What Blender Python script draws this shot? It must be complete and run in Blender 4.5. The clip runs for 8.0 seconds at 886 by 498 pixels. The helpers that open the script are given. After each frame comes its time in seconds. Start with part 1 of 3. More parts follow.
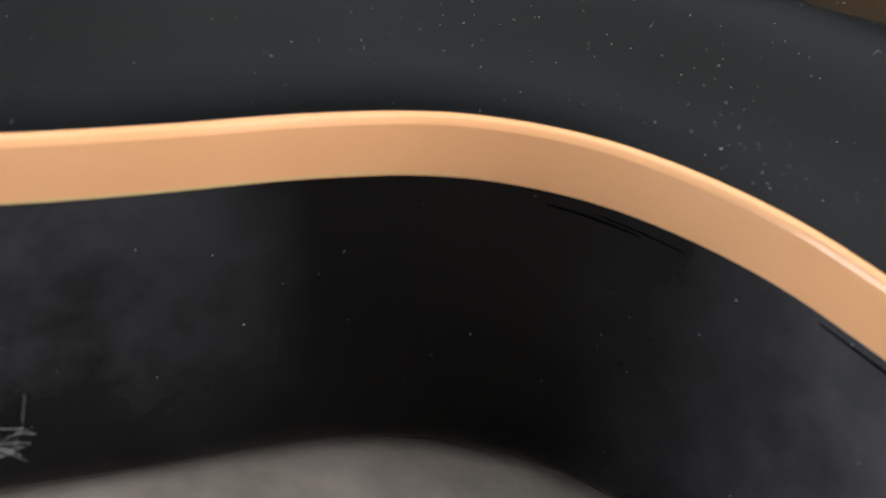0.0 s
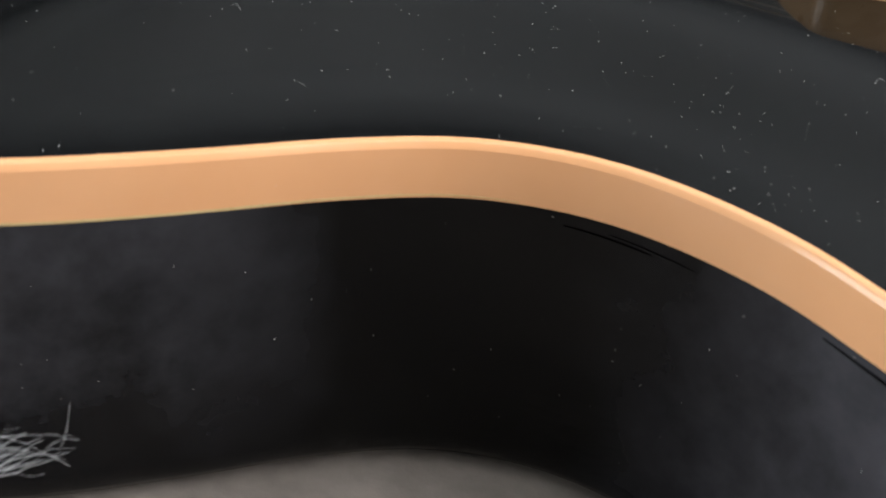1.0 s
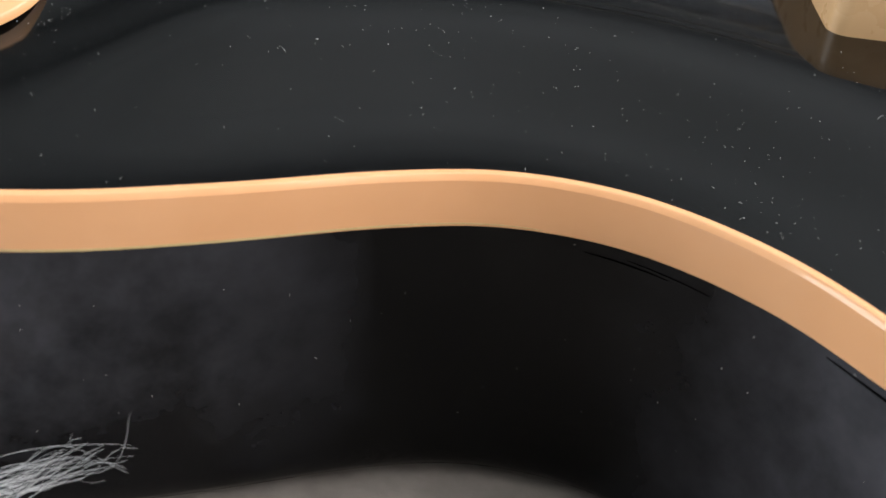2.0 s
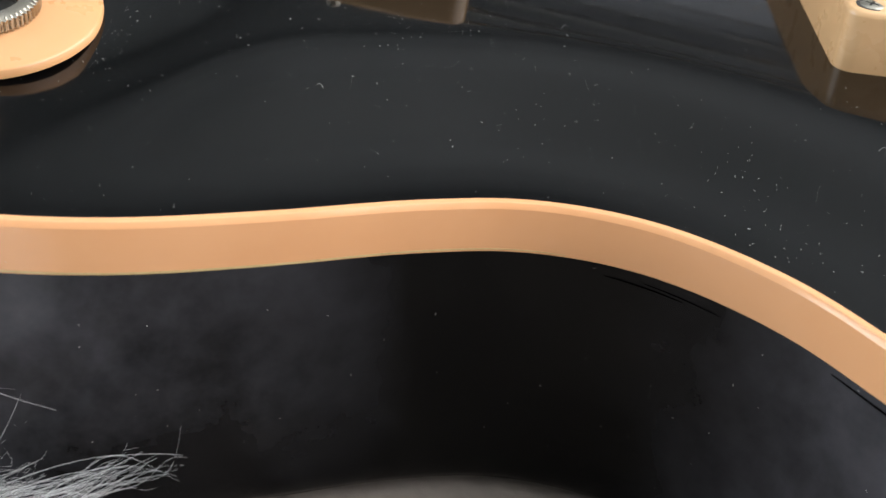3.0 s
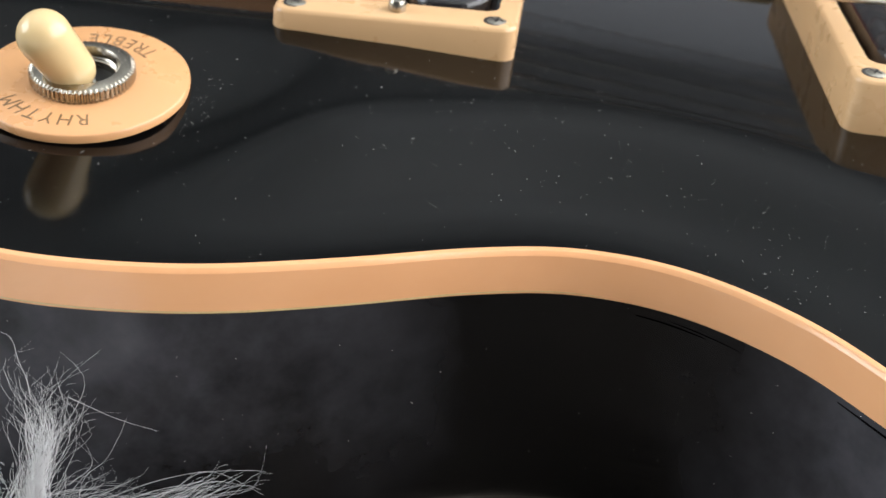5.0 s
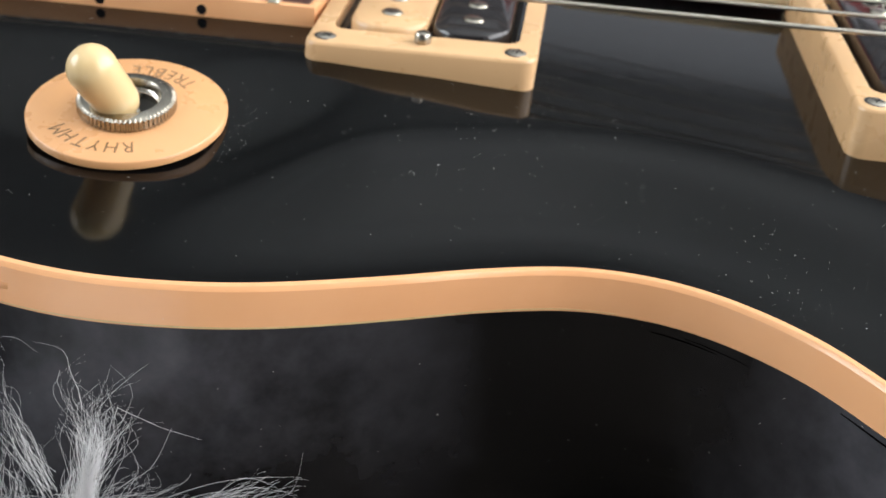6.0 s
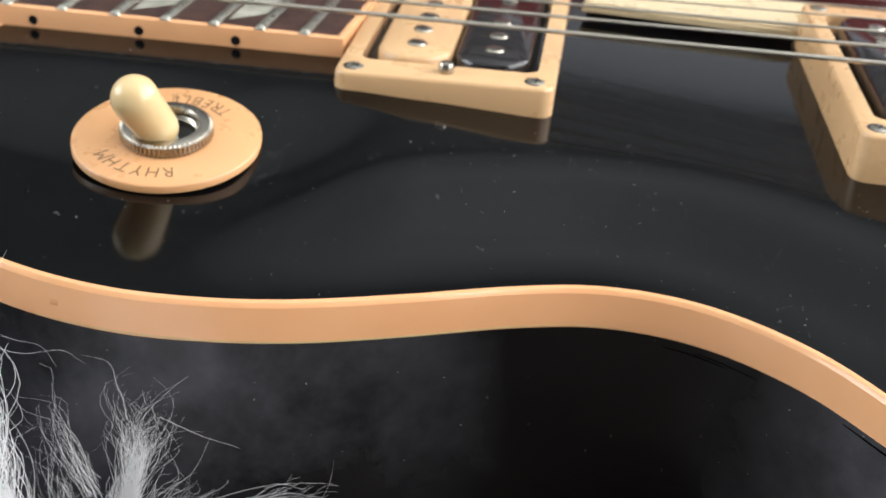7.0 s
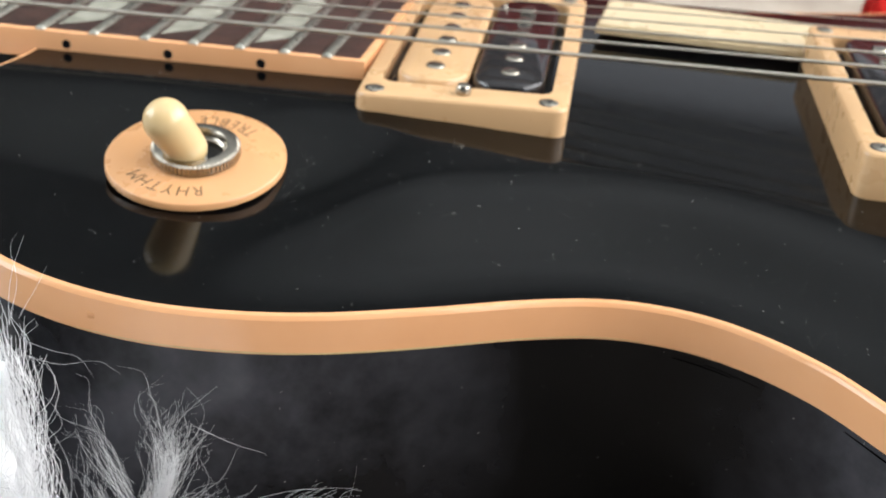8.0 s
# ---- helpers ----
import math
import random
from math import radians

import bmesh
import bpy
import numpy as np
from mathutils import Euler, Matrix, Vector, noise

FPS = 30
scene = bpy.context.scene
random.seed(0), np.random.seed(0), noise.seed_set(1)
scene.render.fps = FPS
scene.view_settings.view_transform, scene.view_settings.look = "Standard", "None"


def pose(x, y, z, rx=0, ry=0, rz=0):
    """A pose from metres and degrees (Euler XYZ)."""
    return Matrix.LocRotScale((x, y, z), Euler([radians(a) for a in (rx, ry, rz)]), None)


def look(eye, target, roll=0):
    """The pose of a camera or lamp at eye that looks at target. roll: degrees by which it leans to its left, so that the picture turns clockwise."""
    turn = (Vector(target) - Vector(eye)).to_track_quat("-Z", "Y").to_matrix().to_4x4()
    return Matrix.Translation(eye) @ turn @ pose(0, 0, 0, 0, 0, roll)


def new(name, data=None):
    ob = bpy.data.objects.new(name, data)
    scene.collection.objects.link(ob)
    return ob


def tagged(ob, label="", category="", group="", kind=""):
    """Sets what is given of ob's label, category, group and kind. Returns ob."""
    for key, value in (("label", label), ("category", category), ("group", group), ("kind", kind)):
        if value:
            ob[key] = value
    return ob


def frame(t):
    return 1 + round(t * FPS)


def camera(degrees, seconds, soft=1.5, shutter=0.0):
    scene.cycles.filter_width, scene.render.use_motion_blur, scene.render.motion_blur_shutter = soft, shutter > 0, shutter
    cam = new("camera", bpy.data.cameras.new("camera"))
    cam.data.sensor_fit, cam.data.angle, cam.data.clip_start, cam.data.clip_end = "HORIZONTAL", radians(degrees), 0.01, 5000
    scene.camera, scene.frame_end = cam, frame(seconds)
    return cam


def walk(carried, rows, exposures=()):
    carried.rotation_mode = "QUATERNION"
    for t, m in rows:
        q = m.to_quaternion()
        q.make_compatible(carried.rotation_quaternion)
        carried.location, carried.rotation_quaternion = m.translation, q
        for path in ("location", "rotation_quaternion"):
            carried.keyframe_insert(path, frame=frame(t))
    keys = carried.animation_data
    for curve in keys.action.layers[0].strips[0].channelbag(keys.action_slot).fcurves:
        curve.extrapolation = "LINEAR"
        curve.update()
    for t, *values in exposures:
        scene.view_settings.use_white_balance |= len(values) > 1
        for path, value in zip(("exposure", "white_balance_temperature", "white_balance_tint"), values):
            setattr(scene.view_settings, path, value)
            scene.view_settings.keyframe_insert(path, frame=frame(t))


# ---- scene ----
cam = camera(36.304, 8.0)
PATH = [
    (0, pose(-0.09787, -0.23521, 0.07594, 55.568, -8.308, 6.053)),
    (0.5, pose(-0.09735, -0.23877, 0.07734, 56.145, -8.040, 6.518)),
    (1, pose(-0.09696, -0.24293, 0.07950, 56.710, -7.746, 7.019)),
    (1.5, pose(-0.09683, -0.24842, 0.08268, 57.256, -7.459, 7.559)),
    (2, pose(-0.09700, -0.25401, 0.08591, 57.816, -7.236, 8.003)),
    (3.5, pose(-0.09816, -0.27067, 0.09538, 59.258, -6.692, 8.962)),
    (4, pose(-0.09857, -0.27631, 0.09873, 59.654, -6.536, 9.248)),
    (4.5, pose(-0.09908, -0.28203, 0.10198, 60.067, -6.415, 9.498)),
    (6, pose(-0.09994, -0.30008, 0.11122, 61.373, -6.007, 10.284)),
    (6.5, pose(-0.09959, -0.30617, 0.11428, 61.798, -5.798, 10.626)),
    (7, pose(-0.09888, -0.31216, 0.11731, 62.194, -5.612, 11.053)),
    (7.5, pose(-0.09818, -0.31756, 0.12023, 62.502, -5.431, 11.417)),
    (8, pose(-0.09765, -0.32178, 0.12284, 62.693, -5.209, 11.670)),
]
EXPOSURE = [(0.0, 0.0), (8.0, 0.0)]
walk(cam, PATH, EXPOSURE)
cam.data.dof.use_dof = True
cam.data.dof.focus_distance = 0.208
cam.data.dof.aperture_fstop = 36.0

# ---- light: daylight through one window ----
world = bpy.data.worlds.new("world")
scene.world = world
world.use_nodes = True
wn = world.node_tree.nodes
sky = wn.new("ShaderNodeTexSky")
sky.sky_type = "NISHITA"
sky.sun_disc = False
sky.sun_elevation, sky.sun_rotation = radians(58), radians(200)
haze = wn.new("ShaderNodeHueSaturation")
haze.inputs["Saturation"].default_value = 0.22
world.node_tree.links.new(sky.outputs[0], haze.inputs["Color"])
world.node_tree.links.new(haze.outputs[0], wn["Background"].inputs[0])
wn["Background"].inputs[1].default_value = 0.15


def area_lamp(name, m, sx, sy, watts, colour):
    d = bpy.data.lights.new(name, "AREA")
    d.shape, d.size, d.size_y, d.energy, d.color = "RECTANGLE", sx, sy, watts, colour
    ob = new(name, d)
    ob.matrix_world = m
    return ob


# the window opening, in the wall beyond the bridge end of the guitar
WIN_Y0, WIN_Y1, WIN_Z0, WIN_Z1, WALL_X, WALL_Y = -0.95, 1.35, 0.30, 1.88, 1.0, 1.9
area_lamp("window_light", look((WALL_X + 0.05, (WIN_Y0 + WIN_Y1) / 2, (WIN_Z0 + WIN_Z1) / 2), (0, (WIN_Y0 + WIN_Y1) / 2, (WIN_Z0 + WIN_Z1) / 2)),
          WIN_Y1 - WIN_Y0, WIN_Z1 - WIN_Z0, 87, (0.99, 0.99, 1.0))
# a cooler fill light, added in an unseen opening of the opposite wall, behind the neck
WEST_X, WW_Y0, WW_Y1, WW_Z0, WW_Z1 = -2.0, -1.15, 0.35, 0.3, 1.5
area_lamp("west_fill_light", look((WEST_X - 0.05, (WW_Y0 + WW_Y1) / 2, (WW_Z0 + WW_Z1) / 2), (0, (WW_Y0 + WW_Y1) / 2, (WW_Z0 + WW_Z1) / 2)),
          WW_Y1 - WW_Y0, WW_Z1 - WW_Z0, 43, (0.90, 0.96, 1.0))


# ---- materials ----
def material(name):
    m = bpy.data.materials.new(name)
    m.use_nodes = True
    nt = m.node_tree
    return m, nt, nt.nodes["Principled BSDF"]


def noise_tex(nt, scale, detail=4.0, rough=0.55, stretch=(1, 1, 1)):
    co = nt.nodes.new("ShaderNodeTexCoord")
    mp = nt.nodes.new("ShaderNodeMapping")
    mp.inputs["Scale"].default_value = stretch
    n = nt.nodes.new("ShaderNodeTexNoise")
    n.inputs["Scale"].default_value, n.inputs["Detail"].default_value, n.inputs["Roughness"].default_value = scale, detail, rough
    nt.links.new(co.outputs["Object"], mp.inputs["Vector"])
    nt.links.new(mp.outputs["Vector"], n.inputs["Vector"])
    return n.outputs["Fac"]


def ramp(nt, fac, stops):
    r = nt.nodes.new("ShaderNodeValToRGB")
    while len(r.color_ramp.elements) < len(stops):
        r.color_ramp.elements.new(0.5)
    for e, (p, c) in zip(r.color_ramp.elements, stops):
        e.position, e.color = p, (*c, 1)
    nt.links.new(fac, r.inputs["Fac"])
    return r.outputs["Color"]


def value_ramp(nt, fac, lo, hi, a=0.3, b=0.7):
    m = nt.nodes.new("ShaderNodeMapRange")
    for k, v in zip(("From Min", "From Max", "To Min", "To Max"), (a, b, lo, hi)):
        m.inputs[k].default_value = v
    nt.links.new(fac, m.inputs["Value"])
    return m.outputs["Result"]


def bump(nt, bsdf, fac, strength, distance):
    b = nt.nodes.new("ShaderNodeBump")
    b.inputs["Strength"].default_value, b.inputs["Distance"].default_value = strength, distance
    nt.links.new(fac, b.inputs["Height"])
    nt.links.new(b.outputs["Normal"], bsdf.inputs["Normal"])


def simple(name, a, b, rough, scale=120.0, metal=0.0, relief=0.0, spread=0.06, coat=0.0):
    """A material whose colour wanders between a and b, with gloss that varies a little."""
    m, nt, bs = material(name)
    f = noise_tex(nt, scale)
    nt.links.new(ramp(nt, f, [(0.3, a), (0.7, b)]), bs.inputs["Base Color"])
    nt.links.new(value_ramp(nt, noise_tex(nt, scale * 5), max(rough - spread, 0.01), rough + spread), bs.inputs["Roughness"])
    bs.inputs["Metallic"].default_value = metal
    bs.inputs["Coat Weight"].default_value = coat
    if relief:
        bump(nt, bs, noise_tex(nt, scale * 8), 0.3, relief)
    return m


def smudged(name):
    """Black lacquer under a patchy film of dust and grease, left out at the waist to paint in a dark reflection."""
    m, nt, bs = material(name)
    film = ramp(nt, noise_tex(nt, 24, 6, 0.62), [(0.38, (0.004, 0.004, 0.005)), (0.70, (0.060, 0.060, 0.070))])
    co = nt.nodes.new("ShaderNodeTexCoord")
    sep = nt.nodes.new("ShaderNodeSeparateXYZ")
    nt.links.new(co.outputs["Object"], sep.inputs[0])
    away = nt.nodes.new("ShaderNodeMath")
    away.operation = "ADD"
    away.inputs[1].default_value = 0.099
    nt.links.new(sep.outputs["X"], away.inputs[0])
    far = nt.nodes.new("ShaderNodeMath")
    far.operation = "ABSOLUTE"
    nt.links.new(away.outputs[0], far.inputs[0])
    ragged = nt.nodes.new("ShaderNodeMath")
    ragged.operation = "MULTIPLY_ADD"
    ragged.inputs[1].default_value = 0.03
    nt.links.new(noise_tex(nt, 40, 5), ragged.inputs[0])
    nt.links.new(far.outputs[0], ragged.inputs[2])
    # film fades out near the waist: that dark reflection is put into the colour
    off_waist = value_ramp(nt, ragged.outputs[0], 0.0, 1.0, 0.031, 0.068)
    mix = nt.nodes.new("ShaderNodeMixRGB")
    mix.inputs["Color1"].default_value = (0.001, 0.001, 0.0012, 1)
    nt.links.new(off_waist, mix.inputs["Fac"])
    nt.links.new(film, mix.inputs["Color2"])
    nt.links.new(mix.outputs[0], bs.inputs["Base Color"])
    nt.links.new(value_ramp(nt, noise_tex(nt, 38, 5, 0.6), 0.04, 0.26, 0.38, 0.68), bs.inputs["Roughness"])
    bs.inputs["Specular IOR Level"].default_value = 0.18
    return m


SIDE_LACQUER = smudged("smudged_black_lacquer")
LACQUER = simple("black_lacquer", (0.0012, 0.0013, 0.0015), (0.002, 0.0022, 0.0024), 0.085, 60, spread=0.02)
LACQUER.node_tree.nodes["Principled BSDF"].inputs["Specular IOR Level"].default_value = 0.185
CREAM = simple("cream_plastic", (0.620, 0.306, 0.140), (0.665, 0.350, 0.173), 0.17, 38, spread=0.05)
CREAM_RING = simple("cream_ring_plastic", (0.543, 0.335, 0.168), (0.558, 0.348, 0.178), 0.3, 30)
GUARD = simple("pale_cream_plastic", (0.545, 0.436, 0.268), (0.565, 0.462, 0.297), 0.3, 30)
CHIP = simple("cream_washer_plastic", (0.568, 0.292, 0.127), (0.581, 0.302, 0.136), 0.3, 30)
TIP = simple("ivory_tip_plastic", (0.59, 0.428, 0.218), (0.612, 0.456, 0.242), 0.13, 90)
STEEL = simple("nickel", (0.333, 0.303, 0.255), (0.416, 0.386, 0.328), 0.22, 300, metal=1.0)
STRING = simple("wound_steel", (0.464, 0.424, 0.368), (0.56, 0.52, 0.448), 0.33, 900, metal=1.0)
SCREW = simple("brushed_nickel", (0.322, 0.304, 0.262), (0.385, 0.365, 0.318), 0.42, 300, metal=1.0)
BLACK = simple("black_plastic", (0.008, 0.007, 0.008), (0.016, 0.014, 0.015), 0.13, 200)
DARK = simple("dark_cavity", (0.006, 0.006, 0.006), (0.012, 0.011, 0.010), 0.6, 200)
INK = simple("brown_ink", (0.154, 0.084, 0.035), (0.196, 0.112, 0.0525), 0.5, 900)
ROSEWOOD = simple("rosewood", (0.0245, 0.0098, 0.007), (0.0595, 0.0238, 0.0161), 0.5, 160, relief=0.00006)
PEARL = simple("pearloid", (0.245, 0.245, 0.197), (0.408, 0.401, 0.333), 0.2, 160)
FRET = simple("fret_wire", (0.36, 0.353, 0.302), (0.446, 0.432, 0.374), 0.3, 300, metal=1.0)
MAHOGANY = simple("black_neck_lacquer", (0.004, 0.004, 0.004), (0.006, 0.006, 0.006), 0.08, 80)
RED = simple("red_lacquer", (0.336, 0.0096, 0.008), (0.4, 0.0144, 0.0112), 0.08, 40)
REDCLOTH = simple("dark_red_cloth", (0.136, 0.0096, 0.008), (0.176, 0.0128, 0.0104), 0.85, 200, relief=0.0004)
FUR, fnt, fbs = material("white_fur")
fbs.inputs["Base Color"].default_value = (0.94, 0.945, 0.95, 1)
fbs.inputs["Roughness"].default_value = 0.45
thin = fnt.nodes.new("ShaderNodeBsdfTranslucent")
thin.inputs["Color"].default_value = (0.97, 0.975, 0.98, 1)
fmix = fnt.nodes.new("ShaderNodeMixShader")
fmix.inputs[0].default_value = 0.3
fnt.links.new(fbs.outputs[0], fmix.inputs[1])
fnt.links.new(thin.outputs[0], fmix.inputs[2])
fnt.links.new(fmix.outputs[0], fnt.nodes["Material Output"].inputs[0])
BLANKET = simple("beige_blanket", (0.36, 0.31, 0.252), (0.475, 0.418, 0.346), 0.9, 45, relief=0.0006)
WALL = simple("wall_paint", (0.50, 0.50, 0.49), (0.54, 0.54, 0.53), 0.8, 6)
# darker than the other walls, to hold back bounce light from the south
SOUTH_PAINT = simple("fill_cutting_wall_paint", (0.10, 0.10, 0.10), (0.13, 0.13, 0.13), 0.8, 6)
FLEECE = simple("grey_fleece", (0.16, 0.136, 0.119), (0.272, 0.235, 0.206), 0.95, 70, relief=0.0008)
CEIL = simple("ceiling_paint", (0.80, 0.84, 0.85), (0.84, 0.88, 0.89), 0.9, 6)
def fade_painted(name):
    """Wall colour faded from a dark band to pale grey, with uneven edges: a painted falloff of light, for reflections.
    """
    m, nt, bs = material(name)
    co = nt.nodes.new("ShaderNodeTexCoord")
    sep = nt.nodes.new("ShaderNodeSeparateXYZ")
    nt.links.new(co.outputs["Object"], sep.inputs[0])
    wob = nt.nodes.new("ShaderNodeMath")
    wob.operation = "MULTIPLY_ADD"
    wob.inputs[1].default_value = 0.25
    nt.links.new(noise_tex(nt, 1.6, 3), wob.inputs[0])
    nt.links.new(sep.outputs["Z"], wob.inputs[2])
    # the room's soft light gradient is put into the colour by height
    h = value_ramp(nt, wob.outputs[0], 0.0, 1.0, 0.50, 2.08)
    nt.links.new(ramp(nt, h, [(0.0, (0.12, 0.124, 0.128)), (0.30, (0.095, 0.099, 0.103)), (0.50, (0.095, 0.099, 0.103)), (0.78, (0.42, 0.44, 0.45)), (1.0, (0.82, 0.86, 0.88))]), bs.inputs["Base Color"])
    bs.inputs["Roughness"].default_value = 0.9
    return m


COVE_FADE = fade_painted("fade_painted_cove")
FLOORM = simple("grey_carpet", (0.208, 0.204, 0.2), (0.272, 0.268, 0.264), 0.9, 30)
GLUE = simple("yellowed_lacquer", (0.446, 0.31, 0.136), (0.496, 0.36, 0.174), 0.3, 300)
STAIN = simple("brown_stain", (0.545, 0.255, 0.108), (0.58, 0.285, 0.125), 0.2, 300)
CRACK = simple("crack_shadow", (0.0004, 0.0004, 0.0004), (0.0006, 0.0006, 0.0006), 0.9, 200)
CRACK.node_tree.nodes["Principled BSDF"].inputs["Specular IOR Level"].default_value = 0.0
DUST = simple("dust", (0.465, 0.465, 0.45), (0.6, 0.6, 0.585), 0.8, 900)


# ---- building helpers ----
def mesh_of(name, bm, mat, smooth=True, angle=35):
    me = bpy.data.meshes.new(name)
    bm.normal_update()
    if smooth:
        for f in bm.faces:
            f.smooth = True
        for e in bm.edges:
            if len(e.link_faces) == 2 and e.calc_face_angle(0) > radians(angle):
                e.smooth = False
    bm.to_mesh(me)
    bm.free()
    me.materials.append(mat)
    return me


def part(name, bm, mat, parent, label="", smooth=True, angle=35):
    ob = new(name, mesh_of(name, bm, mat, smooth, angle))
    ob.parent = parent
    if label:
        tagged(ob, label)
    return ob


def loft(bm, rings, cap=True, close=False):
    """Joins closed rings of points of equal length into a skin."""
    vs = [[bm.verts.new(p) for p in r] for r in rings]
    n = len(vs[0])
    pairs = list(zip(vs, vs[1:])) + ([(vs[-1], vs[0])] if close else [])
    for a, b in pairs:
        for i in range(n):
            bm.faces.new((a[i], a[(i + 1) % n], b[(i + 1) % n], b[i]))
    if cap and not close:
        bm.faces.new(vs[0][::-1])
        bm.faces.new(vs[-1])
    bmesh.ops.recalc_face_normals(bm, faces=bm.faces)
    return bm


def box(bm, x0, x1, y0, y1, z0, z1, r=0.0, seg=2):
    g = bmesh.ops.create_cube(bm, size=1.0, matrix=Matrix.Translation(((x0 + x1) / 2, (y0 + y1) / 2, (z0 + z1) / 2)) @ Matrix.Diagonal((x1 - x0, y1 - y0, z1 - z0, 1)))
    if r:
        es = list({e for v in g["verts"] for e in v.link_edges})
        bmesh.ops.bevel(bm, geom=es, offset=r, segments=seg, affect="EDGES", profile=0.5)
    return bm


def rounded_rect(x0, x1, y0, y1, r, n=6):
    pts = []
    for cx, cy, a0 in ((x1 - r, y1 - r, 0), (x0 + r, y1 - r, 90), (x0 + r, y0 + r, 180), (x1 - r, y0 + r, 270)):
        for i in range(n + 1):
            a = radians(a0 + 90 * i / n)
            pts.append((cx + r * math.cos(a), cy + r * math.sin(a)))
    return pts


def lathe(profile, n=48, cap=True):
    """Profile of (radius, z) turned round the z axis."""
    bm = bmesh.new()
    rings = [[(r * math.cos(2 * math.pi * i / n), r * math.sin(2 * math.pi * i / n), z) for i in range(n)] for r, z in profile]
    return loft(bm, rings, cap)


def tube(points, radius, n=8):
    bm = bmesh.new()
    rings = []
    for i, p in enumerate(points):
        p = Vector(p)
        d = (Vector(points[min(i + 1, len(points) - 1)]) - Vector(points[max(i - 1, 0)])).normalized()
        a = d.orthogonal().normalized()
        b = d.cross(a)
        rings.append([p + radius * (math.cos(2 * math.pi * k / n) * a + math.sin(2 * math.pi * k / n) * b) for k in range(n)])
    return loft(bm, rings)


def smooth_closed(pts, step):
    """A closed Catmull-Rom curve through pts, resampled at even steps."""
    n, out = len(pts), []
    for i in range(n):
        a, b, c, d = (np.array(pts[(i + k) % n], float) for k in (-1, 0, 1, 2))
        for u in np.linspace(0, 1, 24, endpoint=False):
            out.append(b + 0.5 * u * (c - a + u * (2 * a - 5 * b + 4 * c - d + u * (3 * (b - c) + d - a))))
    out = np.array(out)
    seg = np.linalg.norm(np.roll(out, -1, 0) - out, axis=1)
    s = np.concatenate([[0], np.cumsum(seg)])
    m = int(s[-1] / step)
    q = np.linspace(0, s[-1], m, endpoint=False)
    cl = np.vstack([out, out[:1]])
    return np.stack([np.interp(q, s, cl[:, 0]), np.interp(q, s, cl[:, 1])], 1)


def relax(c, times):
    for _ in range(times):
        c = 0.25 * np.roll(c, 1, 0) + 0.5 * c + 0.25 * np.roll(c, -1, 0)
    return c


def sstep(t):
    t = np.clip(t, 0, 1)
    return t * t * (3 - 2 * t)


def ssoft(t):
    t = np.clip(t, 0, 1)
    return t * t * t * (t * (6 * t - 15) + 10)


# ---- the guitar: x runs along the strings towards the bridge (at 0), y to the treble side, z = 0 is the rim ----
MM = 0.001
guitar = tagged(new("electric_guitar"), "glossy black single-cut electric guitar with cream binding, lying on a blanket", "guitar")

BASS = [(-252, -30), (-258, -50), (-252, -83), (-236, -105), (-216.4, -118.3), (-200.3, -124.8), (-183, -127), (-167.7, -125.2), (-151.3, -120.2), (-132.4, -111),
        (-114.1, -101), (-98, -95.2), (-80.3, -96), (-62.1, -105.2), (-46, -121), (-26, -138.4), (15.5, -158.1), (60, -166), (110, -157), (155, -120), (181, -62)]
TREBLE = [(188, 0), (181, 62), (155, 120), (110, 157), (60, 166), (10, 158), (-40, 133), (-80, 115), (-115, 111), (-150, 118),
          (-180, 120), (-203, 108), (-209, 92), (-196, 74), (-181, 58), (-178, 42), (-190, 31.5), (-220, 30), (-246, 29)]
OUTLINE = relax(smooth_closed(BASS + TREBLE, 1.5), 6)
NEXT, PREV = np.roll(OUTLINE, -1, 0), np.roll(OUTLINE, 1, 0)
TAN = NEXT - PREV
TAN /= np.linalg.norm(TAN, axis=1)[:, None]
INWARD = np.stack([-TAN[:, 1], TAN[:, 0]], 1)   # the outline runs anticlockwise
BIND_W, BIND_H, DEPTH = 1.7, 7.95, 53.0


def edge_distance(p):
    """How far the points p lie from the outline, in mm."""
    best = np.full(len(p), 1e9)
    a, d = OUTLINE, NEXT - OUTLINE
    l2 = (d * d).sum(1)
    for k in range(len(a)):
        w = p - a[k]
        u = np.clip(w @ d[k] / l2[k], 0, 1)
        best = np.minimum(best, ((w - u[:, None] * d[k]) ** 2).sum(1))
    return np.sqrt(best)


def inside(p):
    c = np.zeros(len(p), bool)
    for (x0, y0), (x1, y1) in zip(OUTLINE, NEXT):
        hit = ((y0 > p[:, 1]) != (y1 > p[:, 1]))
        if abs(y1 - y0) > 1e-9:
            c ^= hit & (p[:, 0] < (x1 - x0) * (p[:, 1] - y0) / (y1 - y0) + x0)
    return c


def neck_part(p):
    """Where the top is planed level with the neck: 1 beside the fretboard, 0 out on the bouts."""
    return sstep((-116 - p[:, 0]) / 46) * sstep((84 - np.abs(p[:, 1])) / 46)


def neck_plane(p):
    return np.minimum(10.4 + 0.07 * (p[:, 0] + 176), 11.5) - 0.03 * np.maximum(np.abs(p[:, 1]) - 26, 0)


def rim_lift(p):
    """The rim climbs to the planed face at the neck joint."""
    return neck_part(p) * neck_plane(p)


def easing(s, a, b):
    """Rises from 0 at a, eases in until b and climbs at 1 in 1 from there."""
    t = np.clip((s - a) / (b - a), 0, 1)
    return (b - a) * (t ** 3 - t ** 4 / 2) + np.maximum(s - b, 0)


